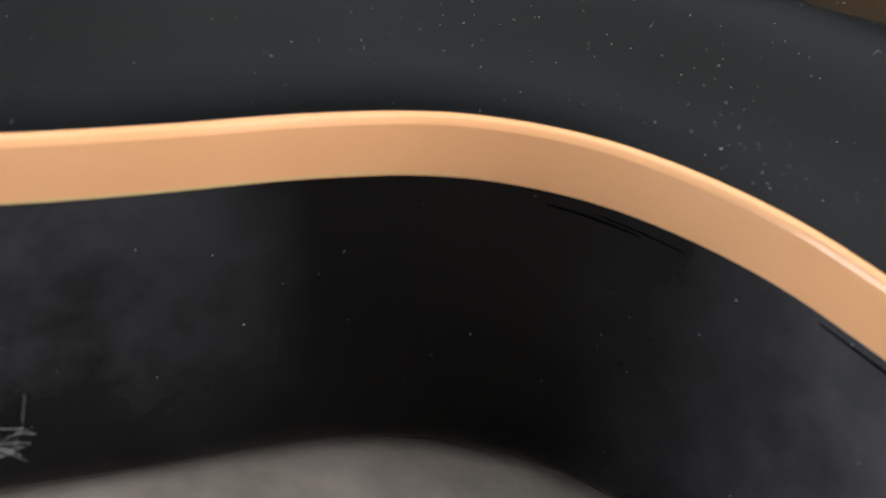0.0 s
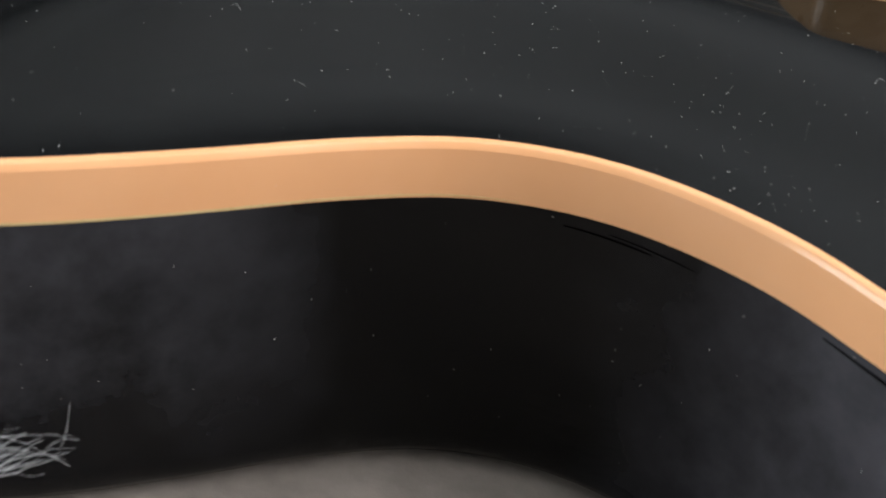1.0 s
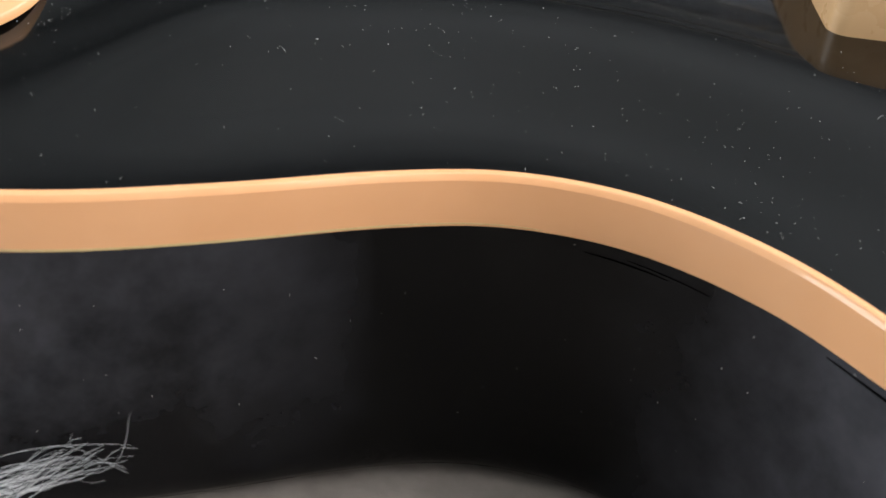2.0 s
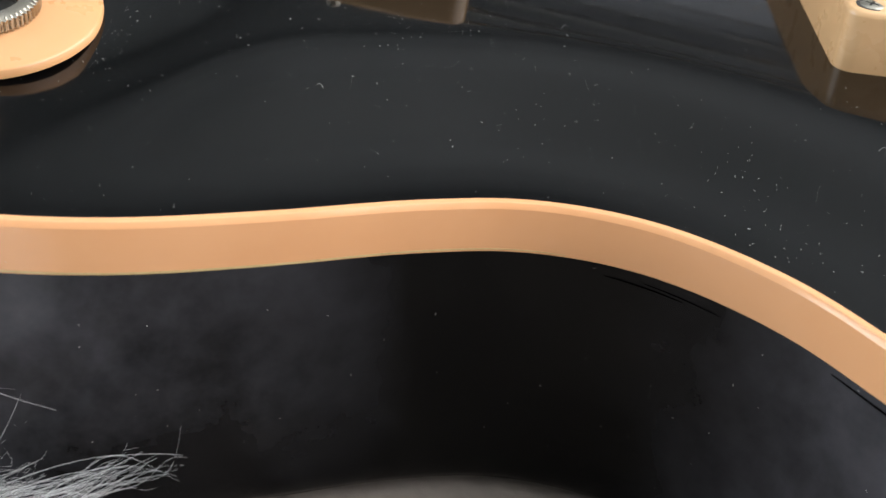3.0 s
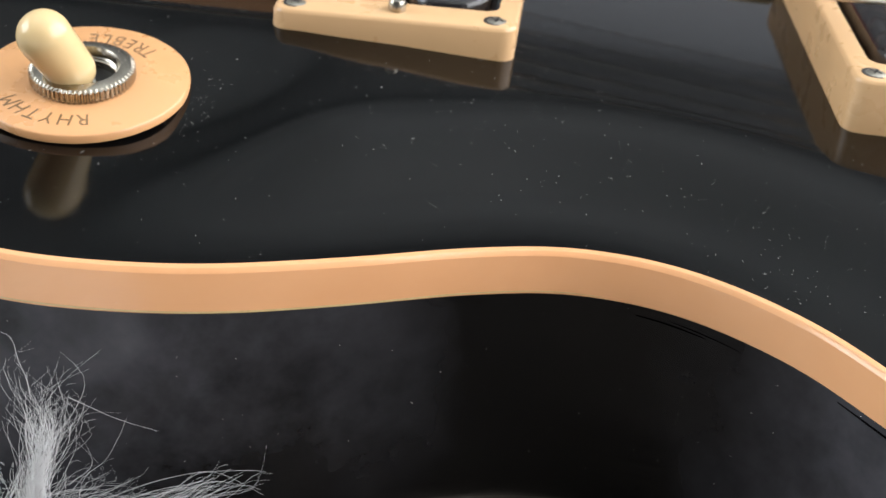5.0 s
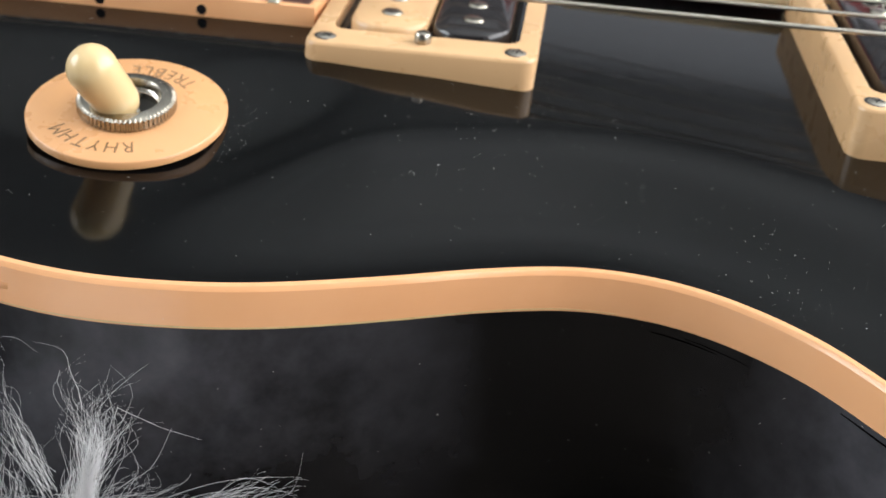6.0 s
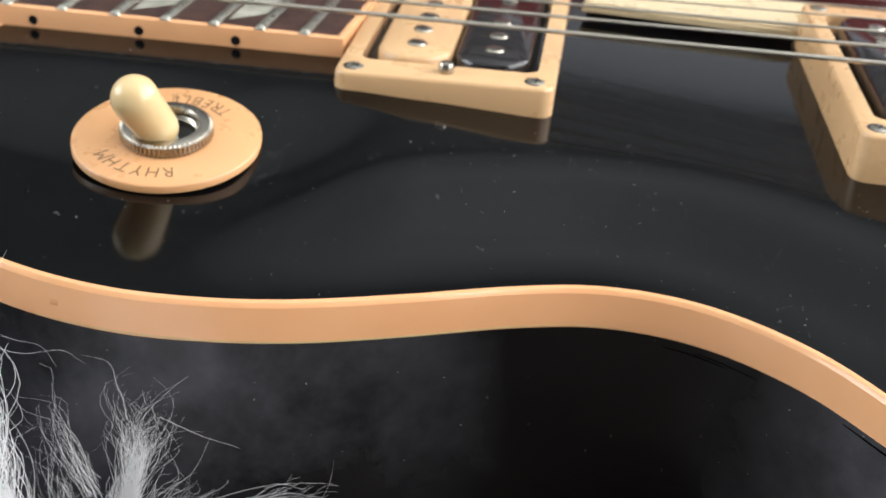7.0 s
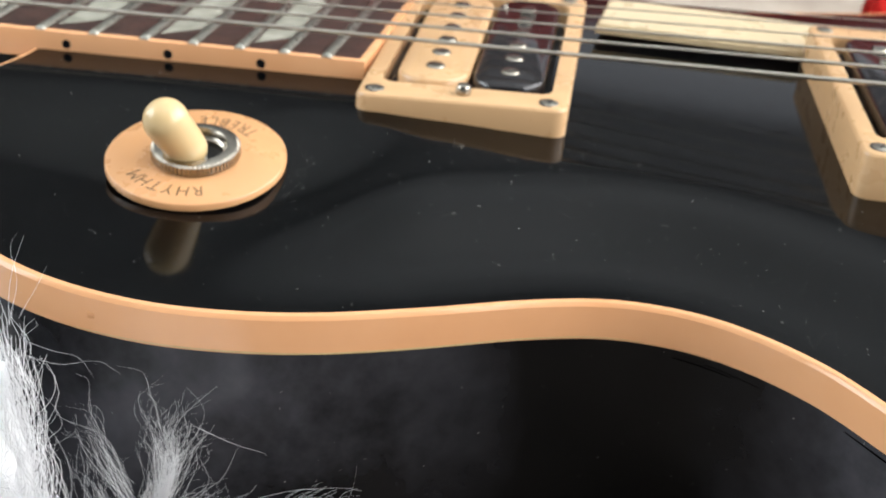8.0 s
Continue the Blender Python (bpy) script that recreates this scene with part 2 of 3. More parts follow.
def arch(p, s):
    """The carved top's height over the rim, at points p whose distance from the edge is s."""
    k = 0.4 * sstep((p[:, 0] + 105) / 55)
    rise = (1 - k) * ssoft((s - 2.0) / 40.0) + k * np.sin(math.pi / 2 * np.clip((s - 1.7) / 40.3, 0, 1))
    waist = (10.2 + 0.8 * sstep((p[:, 0] + 60) / 60)) * rise
    bout = 0.16 * easing(s, 16.0, 62.0)
    m = sstep((p[:, 0] + 180) / 42)
    w = neck_part(p)
    return (1 - w) * (bout + (waist - bout) * m) + w * neck_plane(p)


def top_z(x, y):
    p = np.array([[x, y]], float)
    return float(arch(p, edge_distance(p))[0])


def build_body():
    n = len(OUTLINE)
    bm = bmesh.new()
    prof = [(BIND_W, -BIND_H + 0.02), (0.08, -BIND_H + 0.02), (0.08, -DEPTH + 6), (0.5, -DEPTH + 3), (1.8, -DEPTH + 1.0), (4.0, -DEPTH), (9.0, -DEPTH)]
    rings = [[(*(OUTLINE[i] + INWARD[i] * w) * MM, z * MM) for i in range(n)] for w, z in prof]
    loft(bm, rings, cap=False)
    bm.faces.new([v for v in list(bm.verts)[-n:]])
    bmesh.ops.recalc_face_normals(bm, faces=bm.faces)
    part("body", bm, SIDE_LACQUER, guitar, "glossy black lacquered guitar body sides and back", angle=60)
    bm = bmesh.new()
    prof = [(BIND_W, -BIND_H), (0.14, -BIND_H), (0.06, -6.9), (0.015, -5.4), (0.0, -4.0), (0.015, -2.6), (0.04, -1.7), (0.08, -0.86), (0.3, -0.44), (0.6, -0.1), (0.86, 0.0), (BIND_W, 0.0)]
    lift = rim_lift(OUTLINE)
    loft(bm, [[(*(OUTLINE[i] + INWARD[i] * w) * MM, (z + (lift[i] if z > -5 else 0)) * MM) for i in range(n)] for w, z in prof], cap=False, close=True)
    part("binding", bm, CREAM, guitar, "cream plastic edge binding", angle=20)


def edge_strip(name, mat, x0, x1, z0, z1, proud, label):
    """A thin line along the bass side of the body, tapering to both ends."""
    idx = [i for i in range(len(OUTLINE)) if OUTLINE[i][1] < -60 and x0 < OUTLINE[i][0] < x1]
    bm = bmesh.new()
    rings = []
    for i in idx:
        u = (OUTLINE[i][0] - x0) / (x1 - x0)
        k = math.sin(math.pi * u) ** 0.5
        o, n = OUTLINE[i], INWARD[i]
        zm, h = z0(u), (z1 - 0) * 0.5 * k + 0.01
        rings.append([(*(o - n * p) * MM, (zm + q) * MM) for p, q in ((-0.3, h), (proud, h * 0.6), (proud, -h * 0.6), (-0.3, -h))])
    loft(bm, rings)
    part(name, bm, mat, guitar, label, angle=60)


edge_strip("stain", STAIN, -193.0, -189.6, lambda u: -4.3, 2.3, 0.03, "faint brown stain on the binding")
edge_strip("glue_line", GLUE, -196, -92, lambda u: -BIND_H + 0.3 + 0.12 * math.sin(9 * u), 0.5, -0.05, "yellowed lacquer line under the binding")
edge_strip("scratch", CRACK, -88, -75, lambda u: -9.7 - 0.5 * u, 0.34, 0.012, "fine dark crack in the lacquer")
edge_strip("scratch", CRACK, -82, -70, lambda u: -9.3 - 0.6 * u, 0.2, 0.012, "fine dark crack in the lacquer")
edge_strip("scratch", CRACK, -57, -36, lambda u: -9.0 - 0.5 * u, 0.5, 0.012, "fine dark crack in the lacquer")


def build_top():
    from mathutils.geometry import delaunay_2d_cdt
    rim = OUTLINE + INWARD * BIND_W
    strip = [OUTLINE + INWARD * w for w in (2.3, 3.2, 4.4)]
    gx, gy = np.meshgrid(np.arange(-262, 192, 2.4), np.arange(-168, 170, 2.4))
    g = np.stack([gx.ravel(), gy.ravel()], 1)
    g = g[inside(g)]
    g = g[edge_distance(g) > 5.6]
    pts = np.vstack([rim] + strip + [g])
    n = len(rim)
    edges = [(i, (i + 1) % n) for i in range(n)]
    vs, _, faces, *_ = delaunay_2d_cdt([Vector(p) for p in pts], edges, [], 1, 1e-5)
    xy = np.array([[v.x, v.y] for v in vs])
    z = arch(xy, edge_distance(xy)) - 0.03
    me = bpy.data.meshes.new("carved_top")
    me.from_pydata([(x * MM, y * MM, h * MM) for (x, y), h in zip(xy, z)], [], faces)
    me.polygons.foreach_set("use_smooth", [True] * len(me.polygons))
    me.update()
    if me.polygons[0].normal.z < 0:
        me.flip_normals()
    me.materials.append(LACQUER)
    ob = new("carved_top", me)
    ob.parent = guitar
    tagged(ob, "glossy black carved top with dust")


build_body()
build_top()


def fret_x(n):
    return -628.65 * 2 ** (-n / 12)


def board_z(x):
    return 14.9 + 0.065 * (x + 176)


def half_width(x):
    return 28.4 + 0.0155 * (x + 176)


def prism(bm, outline, z0, z1):
    """Upright prism whose outline points carry their own heights: z0(x), z1(x)."""
    lo = [bm.verts.new((x * MM, y * MM, z0(x) * MM)) for x, y in outline]
    hi = [bm.verts.new((x * MM, y * MM, z1(x) * MM)) for x, y in outline]
    n = len(outline)
    bm.faces.new(lo[::-1])
    bm.faces.new(hi)
    for i in range(n):
        bm.faces.new((lo[i], lo[(i + 1) % n], hi[(i + 1) % n], hi[i]))
    bmesh.ops.recalc_face_normals(bm, faces=bm.faces)
    return bm


FB_END, NUT_X = -167.0, -628.65


def build_neck():
    x0, x1, w = NUT_X, FB_END, 1.7
    bm = bmesh.new()
    prism(bm, [(x0, -half_width(x0) + w), (x1 - w, -half_width(x1) + w), (x1 - w, half_width(x1) - w), (x0, half_width(x0) - w)], lambda x: board_z(x) - 6, board_z)
    board = part("fretboard", bm, ROSEWOOD, guitar, "dark rosewood fretboard", smooth=False)
    bm = bmesh.new()
    o = [(x0, -half_width(x0)), (x1, -half_width(x1)), (x1, half_width(x1)), (x0, half_width(x0))]
    i = [(x0, -half_width(x0) + w), (x1 - w, -half_width(x1) + w), (x1 - w, half_width(x1) - w), (x0, half_width(x0) - w)]
    rings = []
    for pts, dz in ((o, -7.2), (o, -0.35), ([(a * 0.8 + c * 0.2, b * 0.8 + d * 0.2) for (a, b), (c, d) in zip(o, i)], 0.0), (i, 0.02), (i, -7.2)):
        rings.append([(x * MM, y * MM, (board_z(x) + dz) * MM) for x, y in pts])
    loft(bm, rings, cap=False, close=True)
    part("fretboard_binding", bm, CREAM, board, "cream plastic fretboard binding", angle=50)
    # frets
    for n in range(1, 23):
        x = fret_x(n)
        h = half_width(x) - 0.15
        bm = bmesh.new()
        rings = []
        for y, k in ((-h, 0.25), (-h + 0.5, 0.75), (-h + 1.3, 1.0), (h - 1.3, 1.0), (h - 0.5, 0.75), (h, 0.25)):
            rings.append([((x + 1.25 * math.cos(a)) * MM, y * MM, (board_z(x) + 1.15 * k * math.sin(a) - 0.02) * MM) for a in np.linspace(0, math.pi, 9)])
        loft(bm, rings)
        part("fret", bm, FRET, board)
    for n in (3, 5, 7, 9, 12, 15, 17, 19, 21):
        a, b = fret_x(n - 1), fret_x(n)
        c, l = (a + b) / 2, (b - a) * 0.33
        wd, wn = half_width(c) * 0.80, half_width(c) * 0.56
        bm = bmesh.new()
        prism(bm, [(c - l, -wd), (c + l, -wn), (c + l, wn), (c - l, wd)], lambda x: board_z(x) - 0.6, lambda x: board_z(x) + 0.03)
        part("inlay", bm, PEARL, board, "pearloid trapezoid inlay", smooth=False)
        bm = lathe([(1.15 * MM, -0.5 * MM), (1.15 * MM, 0.06 * MM)], 20)
        bmesh.ops.transform(bm, matrix=Matrix.Translation((c * MM, -half_width(c) * MM, (board_z(c) - 3.1) * MM)) @ Matrix.Rotation(radians(90), 4, "X"), verts=bm.verts)
        part("side_dot", bm, BLACK, board)
    # neck shaft
    bm = bmesh.new()
    rings = []
    for x in np.linspace(NUT_X, -250, 8):
        h, t = half_width(x), 15 + 4 * (x - NUT_X) / 380
        rings.append([(x * MM, h * math.cos(a) * MM, (board_z(x) - 7.1 + min(0, t * math.sin(a))) * MM) for a in np.linspace(math.pi, 2 * math.pi, 13)])
    loft(bm, rings)
    part("neck", bm, MAHOGANY, guitar, "black lacquered neck")


build_neck()


# ---- pickups and rings ----
def screw_head(x, y, z, r, parent, slot_turn=30):
    bm = lathe([(r * 0.2 * MM, -1.2 * MM), (r * 0.95 * MM, -0.5 * MM), (r * 0.95 * MM, 0.02 * MM), (r * 0.86 * MM, 0.14 * MM), (r * 0.55 * MM, 0.3 * MM), (r * 0.2 * MM, 0.36 * MM)], 20)
    # dark disc under the head paints the shadow ring of its recess
    sink = part("recess_shade", lathe([(r * 0.3 * MM, -0.6 * MM), (r * 1.22 * MM, -0.6 * MM), (r * 1.22 * MM, 0.012 * MM), (r * 0.98 * MM, 0.02 * MM)], 24), DARK, parent)
    sink.matrix_local = Matrix.Translation((x * MM, y * MM, z * MM))
    sc = part("screw", bm, SCREW, parent, "nickel screw head")
    sc.matrix_local = Matrix.Translation((x * MM, y * MM, z * MM))
    for k in (0, 90):
        b = box(bmesh.new(), -r * 0.55 * MM, r * 0.55 * MM, -0.2 * MM, 0.2 * MM, 0.2 * MM, 0.385 * MM)
        bmesh.ops.rotate(b, verts=b.verts, matrix=Matrix.Rotation(radians(slot_turn + k), 3, "Z"))
        for v in b.verts:
            v.co += Vector((x * MM, y * MM, z * MM))
        part("slot", b, DARK, parent, smooth=False)


def build_ring(x0, x1, z_top, bobbins, base_z, turn=0.0, dx=0.0, dy=0.0):
    """A mounting ring with its humbucker. z_top(x): the ring's upper face."""
    outer, inner = rounded_rect(x0, x1, -44.6, 44.6, 3.2, 6), rounded_rect(x0 + 4.2, x1 - 4.2, -35.4, 35.4, 3.0, 6)
    grow = rounded_rect(x0 + 0.8, x1 - 0.8, -43.8, 43.8, 2.6, 6)
    bm = bmesh.new()
    lay = [(outer, lambda x, y: max(top_z(x + dx, y + dy) - 0.6, 0)), (outer, lambda x, y: z_top(x) - 1.0),
           ([(a * 0.7 + c * 0.3, b * 0.7 + d * 0.3) for (a, b), (c, d) in zip(outer, grow)], lambda x, y: z_top(x) - 0.3),
           (grow, lambda x, y: z_top(x)), (inner, lambda x, y: z_top(x)), (inner, lambda x, y: base_z)]
    loft(bm, [[(x * MM, y * MM, f(x, y) * MM) for x, y in pts] for pts, f in lay], cap=False)
    ring = part("pickup_ring", bm, CREAM_RING, guitar, "cream plastic pickup mounting ring", angle=50)
    bm = bmesh.new()
    prism(bm, inner, lambda x: base_z - 0.5, lambda x: base_z)
    part("cavity", bm, DARK, ring, smooth=False)
    for x in (x0 + 4.2, x1 - 4.2):
        for y in (-40.6, 40.6):
            screw_head(x, y, z_top(x) + 0.01, 2.1, ring, 20 + x)
    xm = (x0 + x1) / 2
    for y in (-39.6, 39.6):
        bm = lathe([(1.6 * MM, 0), (1.75 * MM, 0.3 * MM), (1.75 * MM, 1.6 * MM), (1.4 * MM, 2.2 * MM), (0.7 * MM, 2.5 * MM)], 20)
        ob = part("height_screw", bm, STEEL, ring, "nickel height adjustment screw")
        ob.matrix_local = Matrix.Translation((xm * MM, y * MM, z_top(xm) * MM))
    pickup = part("pickup", box(bmesh.new(), (x0 + 5.4) * MM, (x1 - 5.4) * MM, -34 * MM, 34 * MM, (base_z - 0.2) * MM, (z_top(xm) - 4.5) * MM), DARK, guitar, "humbucking pickup with two bobbins", smooth=False)
    for k, (mat, lab) in enumerate(bobbins):
        a = x0 + 7.0 + k * 17.5
        b = a + 16.7
        o = rounded_rect(a, b, -34.3, 34.3, 7.4, 8)
        g = rounded_rect(a + 0.9, b - 0.9, -33.4, 33.4, 6.6, 8)
        top = lambda x: z_top(x) + 0.9
        bm = bmesh.new()
        loft(bm, [[(x * MM, y * MM, (top(x) + dz) * MM) for x, y in p] for p, dz in ((o, -5.5), (o, -0.9), ([((q[0] + w[0]) / 2, (q[1] + w[1]) / 2) for q, w in zip(o, g)], -0.25), (g, 0.0))])
        bob = part("bobbin", bm, mat, pickup, lab, angle=50)
        for j in range(6):
            y = -25 + 10 * j
            bm = lathe([(2.3 * MM, -0.5 * MM), (2.3 * MM, 0.15 * MM), (1.9 * MM, 0.5 * MM), (0.8 * MM, 0.62 * MM)], 20)
            c = (a + b) / 2
            pp = part("pole_piece", bm, STEEL, bob)
            pp.matrix_local = Matrix.Translation((c * MM, y * MM, top(c) * MM))
    about = Matrix.Translation(((x0 + dx) * MM, (dy - 41) * MM, 0)) @ Matrix.Rotation(radians(turn), 4, "Z") @ Matrix.Translation((-x0 * MM, 41 * MM, 0))
    ring.matrix_local = about
    pickup.matrix_local = about
    return ring


build_ring(-165.0, -117.4, lambda x: 14.5 + 2.4 * (x + 165.4) / 47, ((CREAM_RING, "cream plastic bobbin"), (BLACK, "black plastic bobbin")), 6.0, 3.5, 0.1, -1.8)
build_ring(-54.2, -7.0, lambda x: 20.6 + 1.2 * (x + 53.6) / 46, ((BLACK, "black plastic bobbin"), (BLACK, "black plastic bobbin")), 8.0, 5.5, -0.9, -5.2)


# ---- pickguard ----
bm = bmesh.new()
g = [(-118.2, 29.0), (-63.0, 34.0), (-62.5, 46.0), (-54.0, 50.0), (-56.0, 60.0), (-117.0, 56.0)]
prism(bm, g, lambda x: 12.6, lambda x: 15.0)
bmesh.ops.bevel(bm, geom=[e for e in bm.edges if abs(e.verts[0].co.z - e.verts[1].co.z) < 1e-6 and e.verts[0].co.z > 0.0145], offset=0.0008, segments=2, affect="EDGES")
part("pickguard", bm, GUARD, guitar, "cream plastic pickguard", angle=50)

# ---- strings and bridge ----
for k, r in enumerate((0.56, 0.44, 0.33, 0.22, 0.18, 0.14)):
    y_nut, y_br = -17.5 + 7.0 * k, -25.5 + 10.2 * k
    crown = 1.0 - ((k - 2.5) / 2.5) ** 2
    bm = tube([(NUT_X * MM, y_nut * MM, (board_z(NUT_X) + 5.0) * MM), (0, y_br * MM, (31.0 + crown) * MM)], r * MM, 10)
    part("string", bm, STRING, guitar, "steel guitar string")
bm = box(bmesh.new(), -6 * MM, 6 * MM, -42 * MM, 42 * MM, 17 * MM, 29.8 * MM, 0.0015)
part("bridge", bm, STEEL, guitar, "nickel bridge")

# ---- toggle switch ----
CX, CY = -191.7, -72.2
SW_Z = top_z(CX, CY)
SLOPE_X, SLOPE_Y = 0.01, 0.155
switch = new("toggle_switch")
switch.parent = guitar
tagged(switch, "pickup selector switch with cream tip and round washer")
SW = Matrix.Translation((CX * MM, CY * MM, (SW_Z + 0.35) * MM)) @ Matrix.Rotation(math.atan(SLOPE_Y), 4, "X") @ Matrix.Rotation(-math.atan(SLOPE_X), 4, "Y")
switch.matrix_local = SW
bm = lathe([(5.95 * MM, -0.3 * MM), (18.4 * MM, -0.3 * MM), (19.05 * MM, 0.1 * MM), (19.05 * MM, 1.45 * MM), (18.7 * MM, 1.75 * MM), (5.95 * MM, 1.75 * MM)], 96, cap=False)
part("washer", bm, CHIP, switch, "cream plastic washer with engraved words", angle=50)
# knurled nut: a toothed ring round an open bore
bm = bmesh.new()
rings = []
for r, z, teeth in ((8.6, 1.75, 0), (9.0, 1.95, 1), (9.0, 3.9, 1), (8.6, 4.25, 0), (8.0, 4.4, 0), (6.7, 4.4, 0), (6.3, 3.8, 0), (6.1, 2.9, 0), (6.4, 2.7, 0), (6.1, 2.4, 0), (6.4, 2.1, 0), (6.0, 1.8, 0), (5.9, 0.4, 0)):
    rings.append([((r + (0.42 if teeth and i % 4 < 2 else 0)) * MM * math.cos(2 * math.pi * i / 240), (r + (0.42 if teeth and i % 4 < 2 else 0)) * MM * math.sin(2 * math.pi * i / 240), z * MM) for i in range(240)])
loft(bm, rings, cap=False)
part("knurled_nut", bm, STEEL, switch, "knurled nickel nut", angle=25)
part("switch_bore", lathe([(5.95 * MM, 0.2 * MM), (5.95 * MM, 0.45 * MM)], 32), DARK, switch)
bm = lathe([(2.6 * MM, -1.2 * MM), (2.4 * MM, 0.4 * MM), (1.5 * MM, 0.9 * MM), (1.5 * MM, 8 * MM)], 24)
lever = part("lever", bm, STEEL, switch)
LEAN = Vector((-0.30, -0.36, 0.89)).normalized()
TILT = Matrix.Translation(Vector((0.7, -0.9, 0.2)) * MM + LEAN * 0.2 * MM) @ LEAN.to_track_quat("Z", "Y").to_matrix().to_4x4()
lever.matrix_local = TILT
prof = [(1.6, 1.9), (2.9, 2.15), (3.75, 2.8), (4.2, 3.9), (4.4, 5.2), (4.58, 9.6), (4.75, 13.3)] + [(4.78 * math.cos(a), 14.0 + 4.78 * math.sin(a)) for a in np.linspace(0.05, 1.5, 12)]
bm = lathe([(r * MM, z * MM) for r, z in prof], 48)
tip = part("switch_tip", bm, TIP, switch, "ivory plastic switch tip")
tip.matrix_local = TILT

# engraved words, read from the player's side


def word(text, radius, middle, outward):
    """One word bent round the washer; outward: letter tops point away from the centre."""
    bm = bmesh.new()
    step = 2.7 / radius
    for i, ch in enumerate(text):
        cu = bpy.data.curves.new("letter", "FONT")
        cu.body, cu.size, cu.align_x, cu.resolution_u = ch, 4.9 * MM, "CENTER", 3
        ob = bpy.data.objects.new("letter", cu)
        me = ob.to_mesh()
        off = (i - (len(text) - 1) / 2) * step
        a = middle - off if outward else middle + off
        turn = a - math.pi / 2 if outward else a + math.pi / 2
        m = Matrix.Translation((radius * MM * math.cos(a), radius * MM * math.sin(a), 1.775 * MM)) @ Matrix.Rotation(turn, 4, "Z") @ Matrix.Diagonal((0.8, 1, 1, 1))
        n0 = len(bm.verts)
        bm.from_mesh(me)
        bm.verts.ensure_lookup_table()
        for v in bm.verts[n0:]:
            v.co = m @ v.co
        ob.to_mesh_clear()
        bpy.data.objects.remove(ob)
        bpy.data.curves.remove(cu)
    return bm


part("engraving", word("RHYTHM", 12.5, radians(261), True), INK, switch, "engraved word RHYTHM", smooth=False)
part("engraving", word("TREBLE", 15.9, radians(80), False), INK, switch, "engraved word TREBLE", smooth=False)

# ---- bed with blanket, room ----
BED_Z = -DEPTH * MM - 0.0005


def blanket():
    bm = bmesh.new()
    n = 160
    vs = []
    for j in range(n + 1):
        for i in range(n + 1):
            x, y = -1.4 + 2.3 * i / n, -0.95 + 1.9 * j / n
            near = min(1.0, max(0.0, (math.hypot(x + 0.05, y) - 0.24) / 0.15))
            z = BED_Z - 0.009 + near * (0.010 * noise.noise((x * 4, y * 4, 3)) + 0.004 * noise.noise((x * 17, y * 17, 7)) - 0.004)
            vs.append(bm.verts.new((x, y, z)))
    for j in range(n):
        for i in range(n):
            a = j * (n + 1) + i
            bm.faces.new((vs[a], vs[a + 1], vs[a + n + 2], vs[a + n + 1]))
    rim = [e for e in bm.edges if e.is_boundary]
    r = bmesh.ops.extrude_edge_only(bm, edges=rim)
    for v in r["geom"]:
        if isinstance(v, bmesh.types.BMVert):
            v.co.z = -0.45
    bmesh.ops.recalc_face_normals(bm, faces=bm.faces)
    ob = new("bed", mesh_of("bed", bm, BLANKET))
    return tagged(ob, "bed covered with a soft beige woven blanket", "bed")


blanket()


def fleece():
    """The grey throw under the guitar: a soft sheet with rounded hem."""
    bm = bmesh.new()
    n, m = 150, 110
    vs = []
    for j in range(m + 1):
        for i in range(n + 1):
            x, y = -0.75 + 1.15 * i / n, -0.62 + 0.60 * j / m
            hem = min(1.0, 12 * min(i / n, 1 - i / n, j / m, 1 - j / m))
            z = BED_Z - 0.0006 + 0.0085 * (hem ** 0.5 - 1)
            if y < -0.14:
                z += min(1, (-0.14 - y) / 0.1) * (0.006 * noise.noise((x * 9, y * 9, 1)) + 0.002 * noise.noise((x * 40, y * 40, 2)))
            vs.append(bm.verts.new((x, y, z)))
    for j in range(m):
        for i in range(n):
            a = j * (n + 1) + i
            bm.faces.new((vs[a], vs[a + 1], vs[a + n + 2], vs[a + n + 1]))
    ob = new("throw_blanket", mesh_of("throw_blanket", bm, FLEECE))
    return tagged(ob, "soft grey fleece throw spread on the bed", "blanket")


fleece()

FLOOR_Z, CEIL_Z = -0.55, 1.95


def slab(name, x0, x1, y0, y1, z0, z1, mat, label, category):
    ob = new(name, mesh_of(name, box(bmesh.new(), x0, x1, y0, y1, z0, z1), mat, smooth=False))
    return tagged(ob, label, category, kind="structure")


slab("floor", -2.2, WALL_X + 0.2, -2.2, 2.2, FLOOR_Z - 0.1, FLOOR_Z, FLOORM, "grey carpeted floor of the room", "floor")
slab("ceiling", -2.2, WALL_X + 0.2, -2.2, 2.2, CEIL_Z, CEIL_Z + 0.1, CEIL, "plain white painted ceiling", "ceiling")
# unseen west wall, its opening made for the added fill light
bm = bmesh.new()
box(bm, WEST_X - 0.1, WEST_X, -1.9, WW_Y0, FLOOR_Z, CEIL_Z)
box(bm, WEST_X - 0.1, WEST_X, WW_Y1, 1.9, FLOOR_Z, CEIL_Z)
box(bm, WEST_X - 0.1, WEST_X, WW_Y0, WW_Y1, FLOOR_Z, WW_Z0)
box(bm, WEST_X - 0.1, WEST_X, WW_Y0, WW_Y1, WW_Z1, CEIL_Z)
tagged(new("wall_west", mesh_of("wall_west", bm, WALL, smooth=False)), "plain light grey painted wall, unseen, with a lamp in its opening", "wall", kind="structure")
# out of view; its dark colour lessens the light on south-facing sides
slab("wall_south", -2.1, WALL_X + 0.1, -2.0, -1.9, FLOOR_Z, CEIL_Z, SOUTH_PAINT, "unseen south wall, darkened to cut fill light", "wall")
